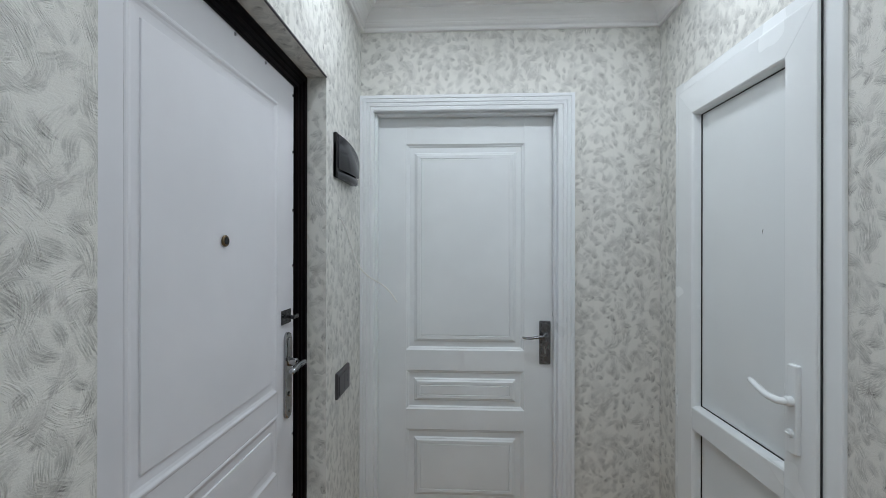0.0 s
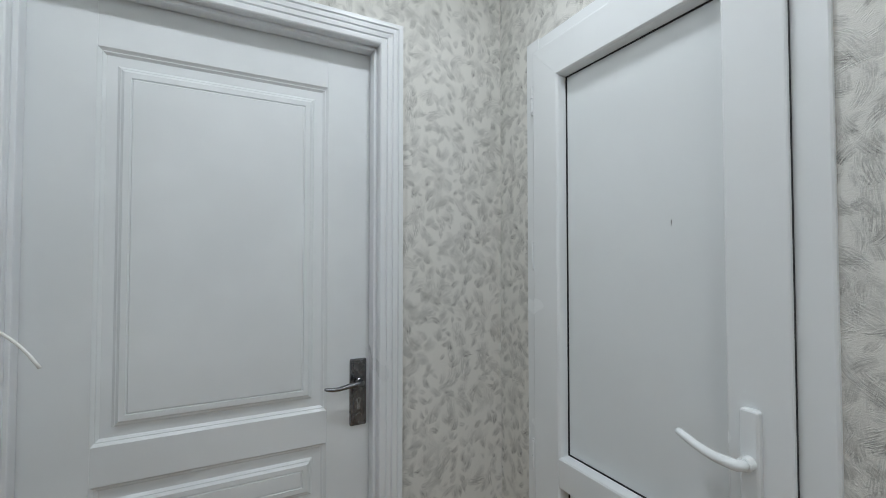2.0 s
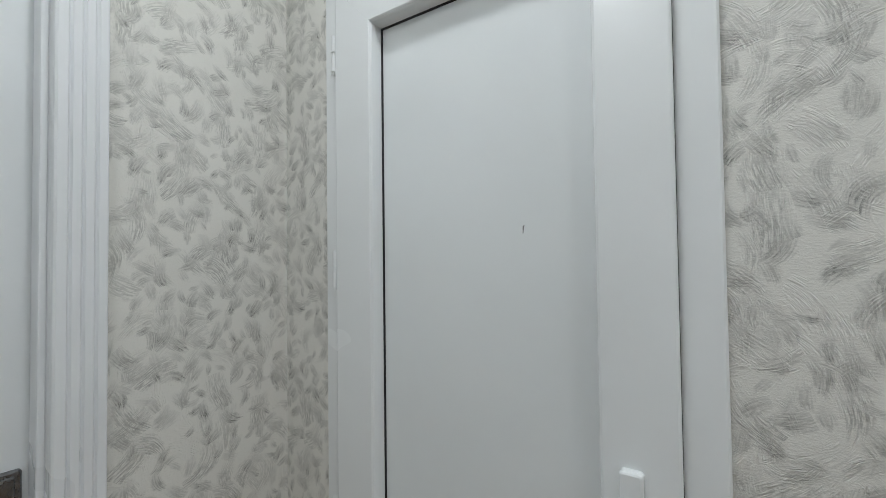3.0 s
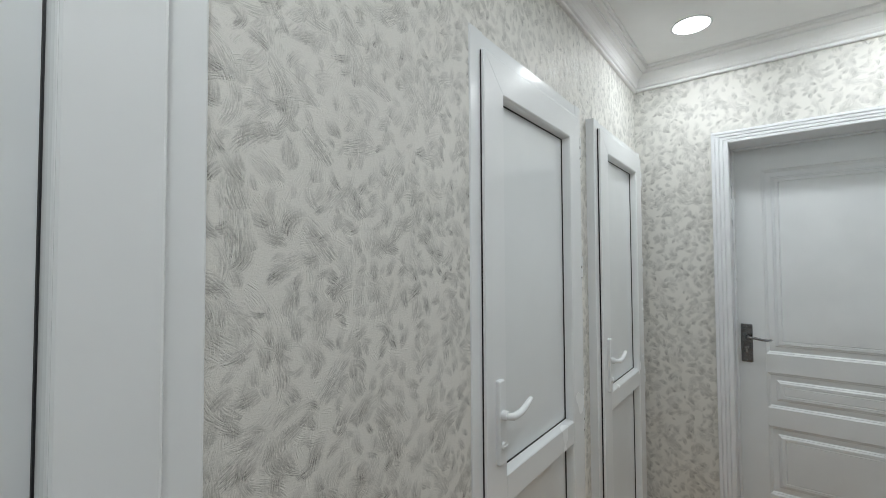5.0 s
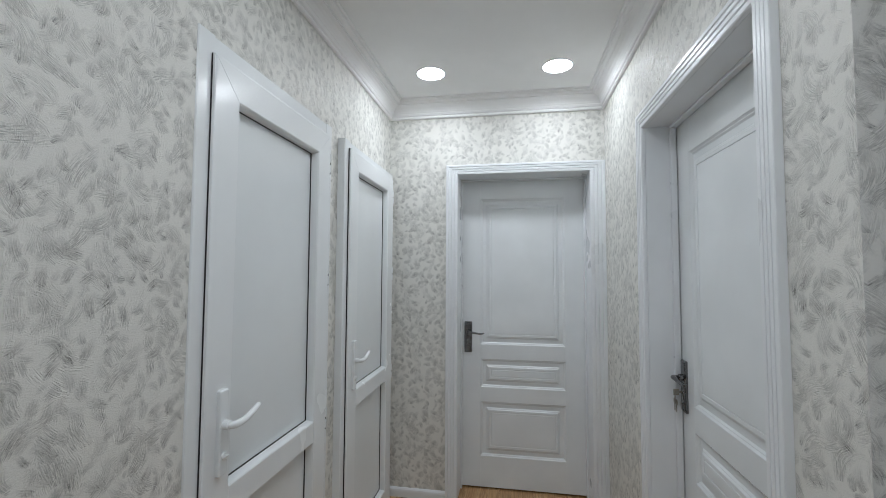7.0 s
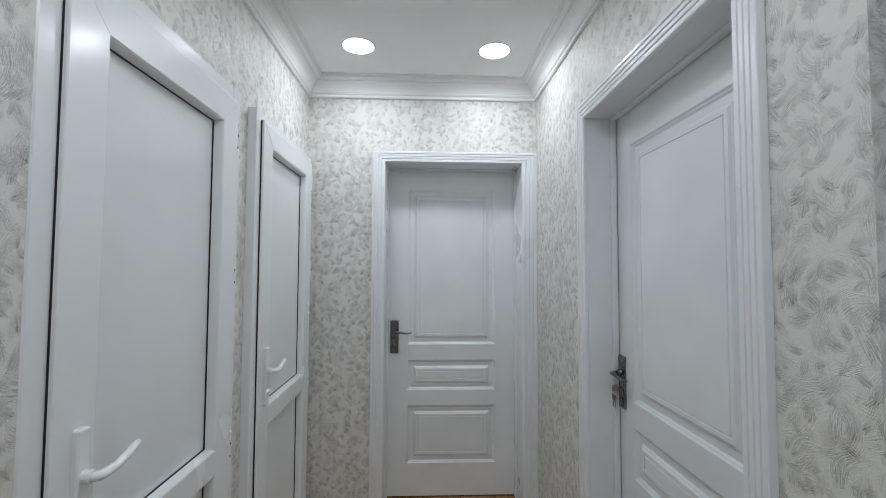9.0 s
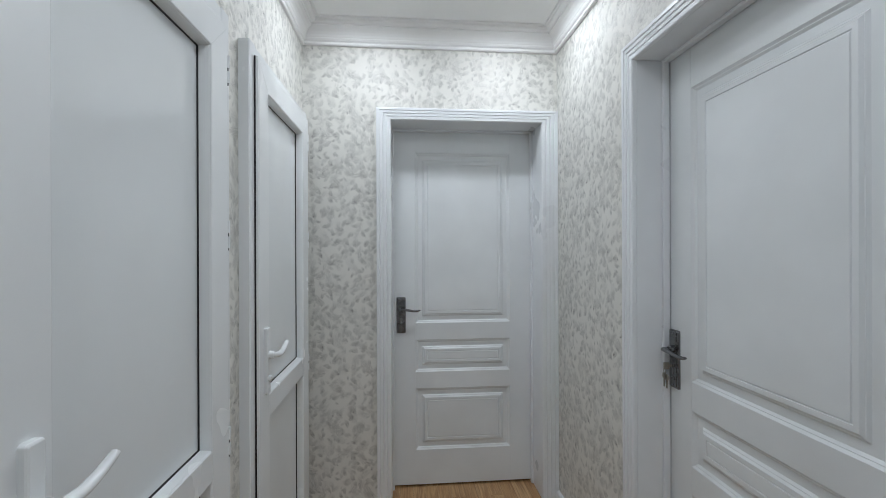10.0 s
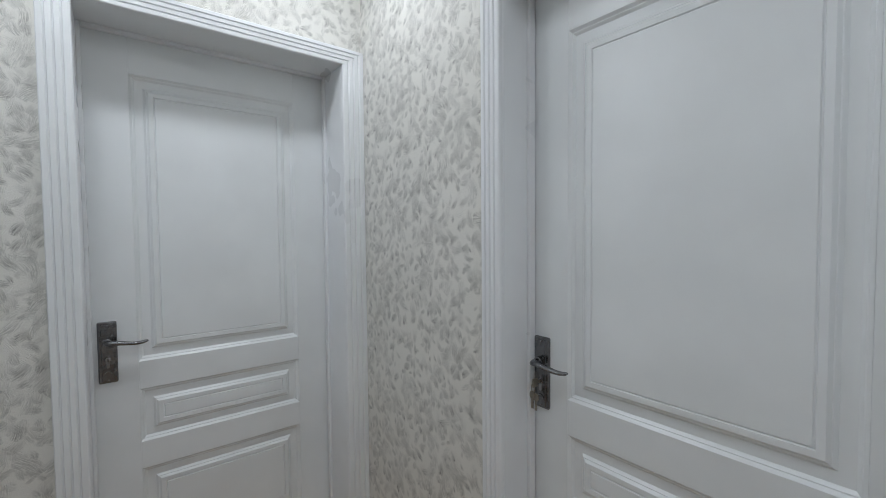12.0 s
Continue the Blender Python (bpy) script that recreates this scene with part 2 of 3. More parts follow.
def box(a, b, bevel=0.0, seg=1):
    bm = bmesh.new()
    bmesh.ops.create_cube(bm, size=1)
    for v in bm.verts:
        v.co = Vector([(a[i] + b[i]) / 2 + v.co[i] * (b[i] - a[i]) for i in range(3)])
    if bevel:
        bmesh.ops.bevel(bm, geom=bm.edges[:], offset=bevel, segments=seg, profile=0.5, affect="EDGES")
    return bm


def strip(rings, close=True, caps=True):
    """A skin over rings of points of equal number."""
    bm = bmesh.new()
    rows = [[bm.verts.new(p) for p in r] for r in rings]
    n = len(rows[0])
    for a, b in zip(rows, rows[1:]):
        for i in range(n if close else n - 1):
            j = (i + 1) % n
            bm.faces.new((a[i], a[j], b[j], b[i]))
    if caps and close:
        bm.faces.new(rows[0][::-1])
        bm.faces.new(rows[-1])
    return bm


def frame_side(rect, profile, side, mitre=(1, 1)):
    """One length of a frame round rect (s0, s1, z0, z1). profile: closed outline of (inset, depth).
    mitre: whether the start and the end are cut at 45 degrees."""
    s0, s1, z0, z1 = rect
    a, b = [], []
    for i, d in profile:
        ma, mb = i * mitre[0], i * mitre[1]
        if side in "LR":
            s = s0 + i if side == "L" else s1 - i
            a.append((s, d, z0 + ma))
            b.append((s, d, z1 - mb))
        else:
            z = z1 - i if side == "T" else z0 + i
            a.append((s0 + ma, d, z))
            b.append((s1 - mb, d, z))
    return strip([a, b])


def tube(path, seg=10, flat=1.0, up=(0, 0, 1)):
    """A round or flattened bar along path: rows of (point, radius)."""
    rings = []
    pts = [Vector(p) for p, _ in path]
    for k, (p, r) in enumerate(path):
        way = (pts[min(k + 1, len(pts) - 1)] - pts[max(k - 1, 0)]).normalized()
        side = way.cross(Vector(up))
        side = side.normalized() if side.length > 1e-4 else Vector((1, 0, 0))
        top = side.cross(way)
        rings.append([pts[k] + side * math.cos(t) * r + top * math.sin(t) * r * flat for t in (2 * math.pi * i / seg for i in range(seg))])
    return strip(rings)


def disc(r, y0, y1, c=(0, 0), seg=20, bevel=0.0):
    """A short round body standing on a door's face, its axis along the depth, from y0 to y1 (the nearer end)."""
    rings = [[(c[0] + math.cos(t) * q, y, c[1] + math.sin(t) * q) for t in (2 * math.pi * i / seg for i in range(seg))]
             for q, y in ((r, y0), (r, y1 + (bevel if y1 < y0 else -bevel)), (r - bevel, y1))]
    return strip(rings)


def plate(s0, s1, z0, z1, y0, y1, corner, bevel=0.002, seg=5):
    """A plate with rounded corners on a door's face, from depth y0 forward to y1."""
    def ring(inset, y):
        out = []
        c = max(corner - inset, 0.0005)
        for cs, cz, a0 in ((s1 - inset - c, z1 - inset - c, 0), (s0 + inset + c, z1 - inset - c, 90), (s0 + inset + c, z0 + inset + c, 180), (s1 - inset - c, z0 + inset + c, 270)):
            for k in range(seg + 1):
                t = radians(a0 + 90 * k / seg)
                out.append((cs + c * math.cos(t), y, cz + c * math.sin(t)))
        return out
    return strip([ring(0, y0), ring(0, y1 + bevel), ring(bevel * 0.4, y1 + bevel * 0.35), ring(bevel, y1)])


def relief(rect, loops):
    """A moulded panel: nested rectangles of (inset, depth), closed by a flat field."""
    s0, s1, z0, z1 = rect
    rings = [[(s0 + i, d, z0 + i), (s1 - i, d, z0 + i), (s1 - i, d, z1 - i), (s0 + i, d, z1 - i)] for i, d in loops]
    bm = strip(rings, True, False)
    bm.verts.ensure_lookup_table()
    bm.faces.new(bm.verts[-4:])
    return bm


def structure(ob, label, category):
    return tagged(ob, label, category, "", "structure")


# ---- walls, ceiling, cornice, baseboard ----
def wall(name, m, length, openings, label, thick=0.22):
    """A wall along local x with its face at local y = 0, and openings (s0, s1, z1) from the floor up."""
    bm = bmesh.new()
    uv = bm.loops.layers.uv.new("metres")
    cuts = sorted({0.0, length, *[v for o in openings for v in o[:2]]})
    for a, b in zip(cuts, cuts[1:]):
        z0 = 0.0
        for o in openings:
            if o[0] - 1e-5 <= a and b <= o[1] + 1e-5:
                z0 = o[2]
        if z0 >= H:
            continue
        bx = box((a, 0, z0), (b, thick, H))
        tmp = bpy.data.meshes.new("tmp")
        bx.to_mesh(tmp)
        bx.free()
        bm.from_mesh(tmp)
        bpy.data.meshes.remove(tmp)
    bmesh.ops.remove_doubles(bm, verts=bm.verts, dist=1e-5)
    seen = {}
    for f in bm.faces:
        key = tuple(round(v, 4) for v in f.calc_center_median())
        seen.setdefault(key, []).append(f)
    bmesh.ops.delete(bm, geom=[f for fs in seen.values() if len(fs) > 1 for f in fs], context="FACES_ONLY")
    off = 7.0 * len(bpy.data.objects)
    for f in bm.faces:
        for l in f.loops:
            co = l.vert.co
            l[uv].uv = (off + (co.y + 0.5 if abs(f.normal.x) > 0.5 else co.x), co.z if abs(f.normal.z) < 0.5 else co.y)
    ob = part(name, bm, WALLPAPER)
    ob.matrix_basis = m
    return structure(ob, label, "wall")


PAPER = "off-white textured wallpaper with grey brushed feather strokes"
WT = 0.22
wall("wall_north", pose(X0 - WT, Y1, 0), X1 - X0 + 2 * WT, [(-0.248 - X0 + WT, 0.604 - X0 + WT, 2.040)], PAPER)
wall("wall_south", pose(X1 + WT, Y0, 0, 0, 0, 180), X1 - X0 + 2 * WT, [(X1 + WT - 0.602, X1 + WT + 0.222, 2.028)], PAPER)
wall("wall_west", pose(X0, Y0, 0, 0, 0, 90), Y1 - Y0, [(-0.568 - Y0, 0.287 - Y0, 2.022), (0.533 - Y0, 1.438 - Y0, 1.990)], PAPER)
wall("wall_east", pose(X1, Y1, 0, 0, 0, -90), Y1 - Y0,
     [(Y1 - 1.745, Y1 - 1.03, 2.02), (Y1 - 0.345, Y1 + 0.42, 2.02), (Y1 + 0.535, Y1 + 1.27, 1.995)], PAPER)

LAMPS = [(0.693, -0.955), (0.010, -0.970), (0.355, 0.180), (0.693, 1.330), (0.010, 1.330)]
LAMP_R = 0.076


def ceiling():
    """A slab whose underside has a round hole for each lamp."""
    bm = box((X0 - WT, Y0 - WT, H), (X1 + WT, Y1 + WT, H + 0.12))
    bmesh.ops.delete(bm, geom=[f for f in bm.faces if f.calc_center_median().z < H + 0.01], context="FACES_ONLY")
    xs = [X0 - WT, -0.09, 0.11, 0.255, 0.455, 0.593, 0.793, X1 + WT]
    ys = [Y0 - WT, -1.062, -0.862, 0.080, 0.280, 1.230, 1.430, Y1 + WT]
    for xa, xb in zip(xs, xs[1:]):
        for ya, yb in zip(ys, ys[1:]):
            inside = [(x, y) for x, y in LAMPS if xa < x < xb and ya < y < yb]
            if not inside:
                bm.faces.new([bm.verts.new(p) for p in ((xa, ya, H), (xb, ya, H), (xb, yb, H), (xa, yb, H))])
                continue
            (cx, cy), n = inside[0], 48
            outer, inner = [], []
            for k in range(n):
                u, v = math.cos(2 * math.pi * k / n), math.sin(2 * math.pi * k / n)
                g = max(abs(u), abs(v))
                outer.append(bm.verts.new(((xa + xb) / 2 + 0.1 * u / g, (ya + yb) / 2 + 0.1 * v / g, H)))
                inner.append(bm.verts.new((cx + LAMP_R * u, cy + LAMP_R * v, H)))
            for k in range(n):
                bm.faces.new((outer[k], outer[(k + 1) % n], inner[(k + 1) % n], inner[k]))
    bmesh.ops.remove_doubles(bm, verts=bm.verts, dist=1e-5)
    structure(part("ceiling", bm, CEILING_WHITE), "smooth white painted hall ceiling", "ceiling")


ceiling()

CORNICE = [(0, -0.128), (0.012, -0.128), (0.016, -0.124), (0.016, -0.117), (0.012, -0.113), (0.012, -0.108), (0.020, -0.103), (0.023, -0.094),
           (0.023, -0.088), (0.025, -0.085), (0.028, -0.074), (0.035, -0.060), (0.046, -0.048), (0.060, -0.040), (0.064, -0.039), (0.064, -0.031), (0.069, -0.029),
           (0.078, -0.027), (0.084, -0.022), (0.086, -0.016), (0.086, -0.012), (0.094, -0.010), (0.097, -0.005), (0.097, 0.0), (0, 0)]
CORNICE = [(i, 0.86 * d) for i, d in CORNICE]


def cornice(name, side):
    rings = []
    for end in (0, 1):
        row = []
        for i, d in CORNICE:
            if side in "NS":
                x = X0 + i if end == 0 else X1 - i
                y = Y1 - i if side == "N" else Y0 + i
            else:
                y = Y0 + i if end == 0 else Y1 - i
                x = X0 + i if side == "W" else X1 - i
            row.append((x, y, H + d))
        rings.append(row)
    structure(part(name, strip(rings), CORNICE_WHITE), "white stepped plaster cornice under the ceiling", "cornice")


for n, s in (("cornice_north", "N"), ("cornice_south", "S"), ("cornice_west", "W"), ("cornice_east", "E")):
    cornice(n, s)


def baseboard(m, length):
    prof = [(0, 0), (-0.014, 0), (-0.014, 0.035), (-0.012, 0.046), (-0.007, 0.052), (-0.004, 0.055), (0, 0.055)]
    ob = part("baseboard", strip([[(s, d, z) for d, z in prof] for s in (0, length)]), CASING_WHITE)
    ob.matrix_basis = m
    structure(ob, "low white plastic baseboard along the wall", "baseboard")


baseboard(pose(X1, Y0, 0, 0, 0, 180), X1 - 0.666)
baseboard(pose(0.665, Y1, 0), X1 - 0.665)
baseboard(pose(X0, Y0, 0, 0, 0, 90), -0.624 - Y0)
baseboard(pose(X0, 0.355, 0, 0, 0, 90), 0.533 - 0.355)
baseboard(pose(X0, 1.438, 0, 0, 0, 90), Y1 - 1.438 - 0.02)
baseboard(pose(X1, Y1, 0, 0, 0, -90), Y1 - 1.782)
baseboard(pose(X1, 1.012, 0, 0, 0, -90), 1.012 - 0.364)
baseboard(pose(X1, -0.44, 0, 0, 0, -90), 0.078)

# ---- panelled inner doors ----
CASING = [(0, 0), (0, -0.017), (0.002, -0.019), (0.0125, -0.019), (0.0150, -0.0145), (0.0165, -0.0145), (0.0185, -0.0180), (0.0285, -0.0175), (0.0310, -0.0130), (0.0325, -0.0130),
          (0.0345, -0.0165), (0.0445, -0.0160), (0.0470, -0.0115), (0.0485, -0.0115), (0.0505, -0.0150), (0.0620, -0.0145), (0.0650, -0.012), (0.0660, -0.008), (0.066, 0)]
MOULD = [(0, 0), (0.0062, 0.0056), (0.0086, 0.0058), (0.0148, 0.0114), (0.0380, 0.0114), (0.0442, 0.0058), (0.0466, 0.0056), (0.0528, 0.0),
         (0.0655, 0.0), (0.0676, 0.0030), (0.0692, 0.0030), (0.0713, 0.0)]


def lever_handle(door, s, z, face, way):
    """Dark chrome lever on a long plate; way: +1 where the lever points to the right."""
    p = part("handle_plate", plate(s - 0.0255, s + 0.0255, z - 0.135, z + 0.066, face, face - 0.008, 0.005, 0.003), GUNMETAL, door, "dark chrome handle plate")
    part("raised_rib", plate(s - 0.0165, s + 0.0165, z - 0.128, z + 0.058, face - 0.008, face - 0.0105, 0.003, 0.002), GUNMETAL, p)
    part("boss", disc(0.0125, face - 0.009, face - 0.026, (s, z), 20, 0.003), GUNMETAL, p)
    y = face - 0.046
    path = [((s, face - 0.020, z), 0.0104), ((s, y + 0.010, z), 0.0110), ((s + way * 0.004, y + 0.002, z), 0.0116), ((s + way * 0.012, y, z + 0.001), 0.0116),
            ((s + way * 0.030, y + 0.001, z - 0.001), 0.0104), ((s + way * 0.050, y + 0.003, z - 0.005), 0.0092), ((s + way * 0.070, y + 0.006, z - 0.009), 0.0085),
            ((s + way * 0.088, y + 0.008, z - 0.009), 0.0079), ((s + way * 0.102, y + 0.008, z - 0.006), 0.0067), ((s + way * 0.108, y + 0.008, z - 0.004), 0.0037)]
    part("lever", tube(path, 12, 0.72), GUNMETAL, p, smooth=True)
    part("lock_cylinder", disc(0.0085, face - 0.010, face - 0.0125, (s, z - 0.058), 18, 0.001), CHROME, p)
    part("keyhole_slot", box((s - 0.0012, face - 0.0132, z - 0.064), (s + 0.0012, face - 0.012, z - 0.053)), BLACK, p)
    part("lock_body", plate(s - 0.005, s + 0.005, z - 0.086, z - 0.060, face - 0.010, face - 0.0122, 0.004, 0.001), CHROME, p)
    part("turn_ring", tube([((s + 0.009 * math.cos(a), face - 0.012, z - 0.105 + 0.009 * math.sin(a)), 0.0018) for a in (k * math.pi / 10 for k in range(0, 11))], 8, 1.0, (0, 1, 0)), CHROME, p, smooth=True)
    for dz in (0.054, -0.124):
        part("screw", disc(0.0032, face - 0.010, face - 0.0118, (s, z + dz), 12, 0.0008), CHROME, p)
    return p


def panel_door(name, m, opening, outer, cas_top, depth, handle, label, stop=0.028, shift=0.0, drop=0.0, half=0.275):
    """A door set in a wall: casing, lining, stops and a leaf with three moulded panels.
    opening: s0, s1, top; outer: the casing's outer edges; depth: of the leaf's face behind the wall's face."""
    d = empty(name, m)
    structure(d, label, "door")
    s0, s1, top = opening
    o0, o1 = outer
    for side, nm in (("L", "casing_side"), ("R", "casing_side"), ("T", "casing_head")):
        wid = {"L": s0 - o0, "R": o1 - s1, "T": cas_top - top}[side]
        prof = [(i * wid / 0.066, y) for i, y in CASING]
        # the mitre follows each side's own width
        if side == "T":
            a, b = [], []
            for (i, y), (il, _), (ir, _) in zip(prof, [(i * (s0 - o0) / 0.066, y) for i, y in CASING], [(i * (o1 - s1) / 0.066, y) for i, y in CASING]):
                a.append((o0 + il, y, cas_top - i))
                b.append((o1 - ir, y, cas_top - i))
            bm = strip([a, b])
        else:
            a, b = [], []
            for (i, y), (it, _) in zip(prof, [(i * (cas_top - top) / 0.066, y) for i, y in CASING]):
                s = o0 + i if side == "L" else o1 - i
                a.append((s, y, 0.0))
                b.append((s, y, cas_top - it))
            bm = strip([a, b])
        part(nm, bm, CASING_WHITE, d)
    t = 0.012
    back = depth + 0.05
    part("jamb", box((s0 - t, 0.001, 0), (s0, back, top), 0.0015), CASING_WHITE, d)
    part("jamb", box((s1, 0.001, 0), (s1 + t, back, top), 0.0015), CASING_WHITE, d)
    part("jamb_head", box((s0 - t, 0.001, top + 0.0005), (s1 + t, back, top + t), 0.0015), CASING_WHITE, d)
    w = 0.011
    f0 = depth - stop
    part("stop", box((s0 - 0.001, f0, 0), (s0 + w, depth - 0.003, top), 0.003, 2), CASING_WHITE, d)
    part("stop", box((s1 - w, f0, 0), (s1 + 0.001, depth - 0.003, top), 0.003, 2), CASING_WHITE, d)
    part("stop_head", box((s0 + w, f0 + 0.0005, top - w), (s1 - w, depth - 0.003, top + 0.001), 0.003, 2), CASING_WHITE, d)
    l0, l1, lt, lb = s0 + 0.004, s1 - 0.004, top - 0.004, 0.012
    mid = (l0 + l1) / 2 + shift
    p0, p1 = mid - half, mid + half
    rows = [(a - drop, b - drop) for a, b in ((0.213, 0.560), (0.654, 0.836), (0.931, 1.894))]
    th = depth + 0.04
    part("stile", box((l0, depth, lb), (p0, th, lt), 0.001), DOOR_WHITE, d)
    part("stile", box((p1, depth, lb), (l1, th, lt), 0.001), DOOR_WHITE, d)
    zs = [lb, *[v for r in rows for v in r], lt]
    for a, b in zip(zs[::2], zs[1::2]):
        part("rail", box((p0, depth + 0.0002, a), (p1, th, b), 0.0006), DOOR_WHITE, d)
    for a, b in rows:
        part("panel", relief((p0, p1, a, b), [(i, depth + 0.0004 + y) for i, y in MOULD]), DOOR_WHITE, d)
    hs = l1 - 0.0405 if handle == "R" else l0 + (0.044 if depth > 0.15 else 0.0305)
    lever_handle(d, hs, 1.008 if depth > 0.15 or handle == "R" else 0.996, depth, -1 if handle == "R" else 1)
    return d


panel_door("door_1", pose(0, Y1, 0), (-0.236, 0.592, 2.028), (X0 - 0.001, 0.665), 2.099, 0.058, "R",
           "closed white panelled inner door with dark chrome lever", 0.044)
panel_door("door_2", pose(0, Y0, 0, 0, 0, 180), (-0.590, 0.210, 2.016), (-0.664, -X0 + 0.001), 2.078, 0.180, "L",
           "closed white panelled door in a deep jamb above laminate floor", 0.028, 0.0, 0.005, 0.271)
panel_door("door_3", pose(X0, 0, 0, 0, 0, 90), (-0.556, 0.275, 2.010), (-0.622, 0.348), 2.076, 0.122, "L",
           "closed white panelled door with keys in its lock", 0.028, -0.015, 0.024, 0.284)


# ---- white plastic doors ----
def plastic_handle(door, s, z, face, way):
    p = part("handle_plate", plate(s - 0.016, s + 0.016, z - 0.135, z + 0.093, face, face - 0.013, 0.006, 0.004), PVC_WHITE, door, "white plastic handle plate")
    part("boss", disc(0.013, face - 0.012, face - 0.030, (s, z), 18, 0.002), PVC_WHITE, p)
    y = face - 0.043
    path = [((s, face - 0.022, z), 0.0105), ((s, y + 0.008, z), 0.011), ((s + way * 0.0045, y + 0.001, z), 0.0115), ((s + way * 0.0162, y, z + 0.0005), 0.0115),
            ((s + way * 0.0405, y, z + 0.001), 0.0105), ((s + way * 0.0585, y + 0.001, z + 0.004), 0.010), ((s + way * 0.0810, y + 0.002, z + 0.010), 0.0095),
            ((s + way * 0.1035, y + 0.003, z + 0.018), 0.0088), ((s + way * 0.1134, y + 0.003, z + 0.022), 0.0075), ((s + way * 0.1161, y + 0.003, z + 0.023), 0.003)]
    part("lever", tube(path, 12, 0.85), PVC_WHITE, p, smooth=True)
    part("turn_knob", disc(0.011, face - 0.012, face - 0.020, (s, z - 0.082), 20, 0.002), PVC_WHITE, p)
    part("knob_grip", box((s - 0.009, face - 0.0235, z - 0.0845), (s + 0.009, face - 0.019, z - 0.0795), 0.001), PVC_WHITE, p)
    return p


def plastic_door(name, leaf, outer, handle, frame_y, leaf_y, label, leaf_top, frame_top, hz, pw, rail, pin, tw):
    """A white plastic door on the east wall: frame, leaf with two sheet panels, beads, rubber seals, hinges, handle."""
    d = empty(name, pose(X1, 0, 0, 0, 0, -90))
    structure(d, label, "door")
    l0, l1 = leaf
    o0, o1 = outer
    rect = (o0, o1, 0.0, frame_top)
    for side, nm, mt in (("L", "frame_side", (0, 0)), ("R", "frame_side", (0, 0)), ("T", "frame_head", (0, 0))):
        wid = {"L": l0 - o0, "R": o1 - l1, "T": frame_top - leaf_top}[side] + 0.014
        dp = 0.0 if side != "T" else 0.0008
        prof = [(0, 0.03), (0, frame_y + 0.003 + dp), (0.003, frame_y + dp), (wid - 0.002, frame_y + dp), (wid, frame_y + 0.004), (wid, 0.03)]
        part(nm, frame_side(rect if side != "T" else (o0 + 0.002, o1 - 0.002, 0.0, frame_top - 0.001), prof, side, mt), PVC_WHITE, d)
    back = 0.055
    lb = 0.018
    lr = (l0, l1, lb, leaf_top)
    # rubber seal between the frame and the leaf's overlap
    seal = [(-0.0004, frame_y + 0.002), (-0.0004, leaf_y + 0.0085), (0.012, leaf_y + 0.0085), (0.012, frame_y + 0.002)]
    for side in "LRT":
        part("rubber_seal", frame_side(lr, seal, side, (0, 1) if side in "LR" else (1, 1)), RUBBER, d)
    lp = [(0, leaf_y + 0.0087), (0, leaf_y + 0.003), (0.001, leaf_y + 0.001), (0.004, leaf_y), (pw - 0.003, leaf_y), (pw, leaf_y + 0.002), (pw, back), (0.013, back), (0.013, leaf_y + 0.0087)]
    lp_top = [(i * tw / pw, y) for i, y in lp]
    for side, nm, mt in (("L", "leaf_stile", (1, tw / pw)), ("R", "leaf_stile", (1, tw / pw)), ("T", "leaf_rail", (pw / tw, pw / tw)), ("B", "leaf_rail", (1, 1))):
        part(nm, frame_side(lr, lp_top if side == "T" else lp, side, mt), PVC_WHITE, d)
    # weld seams at the leaf's upper corners
    for e, w in ((l0, 1), (l1, -1)):
        a, b = (e + w * 0.005, leaf_top - 0.005 * tw / pw), (e + w * (pw - 0.004), leaf_top - (pw - 0.004) * tw / pw)
        part("weld_seam", tube([((a[0], leaf_y + 0.0001, a[1]), 0.0006), ((b[0], leaf_y + 0.0001, b[1]), 0.0006)], 6, 1.0, (0, 1, 0)), PVC_WHITE, d)
    r0, r1 = rail
    part("middle_rail", box((l0 + pw, leaf_y + 0.0005, r0), (l1 - pw, back, r1), 0.002, 2), PVC_WHITE, d)
    deep = leaf_y + 0.034
    for a, b in ((lb + pw, r0), (r1, leaf_top - tw)):
        pr = (l0 + pw, l1 - pw, a, b)
        pan = part("panel_sheet", box((pr[0] + 0.001, deep, a + 0.001), (pr[1] - 0.001, deep + 0.012, b - 0.001)), PANEL_WHITE, d)
        bead = [(-0.0005, leaf_y + 0.0030), (0.0012, leaf_y + 0.0034), (0.0028, leaf_y + 0.0060), (0.0045, leaf_y + 0.0140), (0.0055, leaf_y + 0.0220), (0.0062, deep - 0.004), (0.0062, deep), (-0.0005, deep)]
        gask = [(0.0058, deep - 0.0003), (0.0058, deep - 0.0042), (0.0082, deep - 0.0034), (0.0090, deep - 0.0003)]
        for side in "LRTB":
            part("glazing_bead", frame_side(pr, bead, side), PVC_WHITE, pan)
            part("gasket", frame_side(pr, gask, side), RUBBER, pan, "thin black rubber gasket")
    sign = 1 if handle == "R" else -1
    hs = l1 - 0.062 if handle == "R" else l0 + 0.062
    plastic_handle(d, hs, hz, leaf_y, -sign)
    he = l0 if handle == "R" else l1
    for z in (1.87, 1.39, 0.79):
        h = part("hinge", tube([((he - sign * 0.007, leaf_y + 0.005, z - 0.040), 0.0065), ((he - sign * 0.007, leaf_y + 0.005, z - 0.006), 0.0065)], 12, 1.0, (0, 1, 0)), PVC_WHITE, d)
        part("knuckle", tube([((he - sign * 0.007, leaf_y + 0.005, z + 0.004), 0.0065), ((he - sign * 0.007, leaf_y + 0.005, z + 0.040), 0.0065)], 12, 1.0, (0, 1, 0)), PVC_WHITE, h)
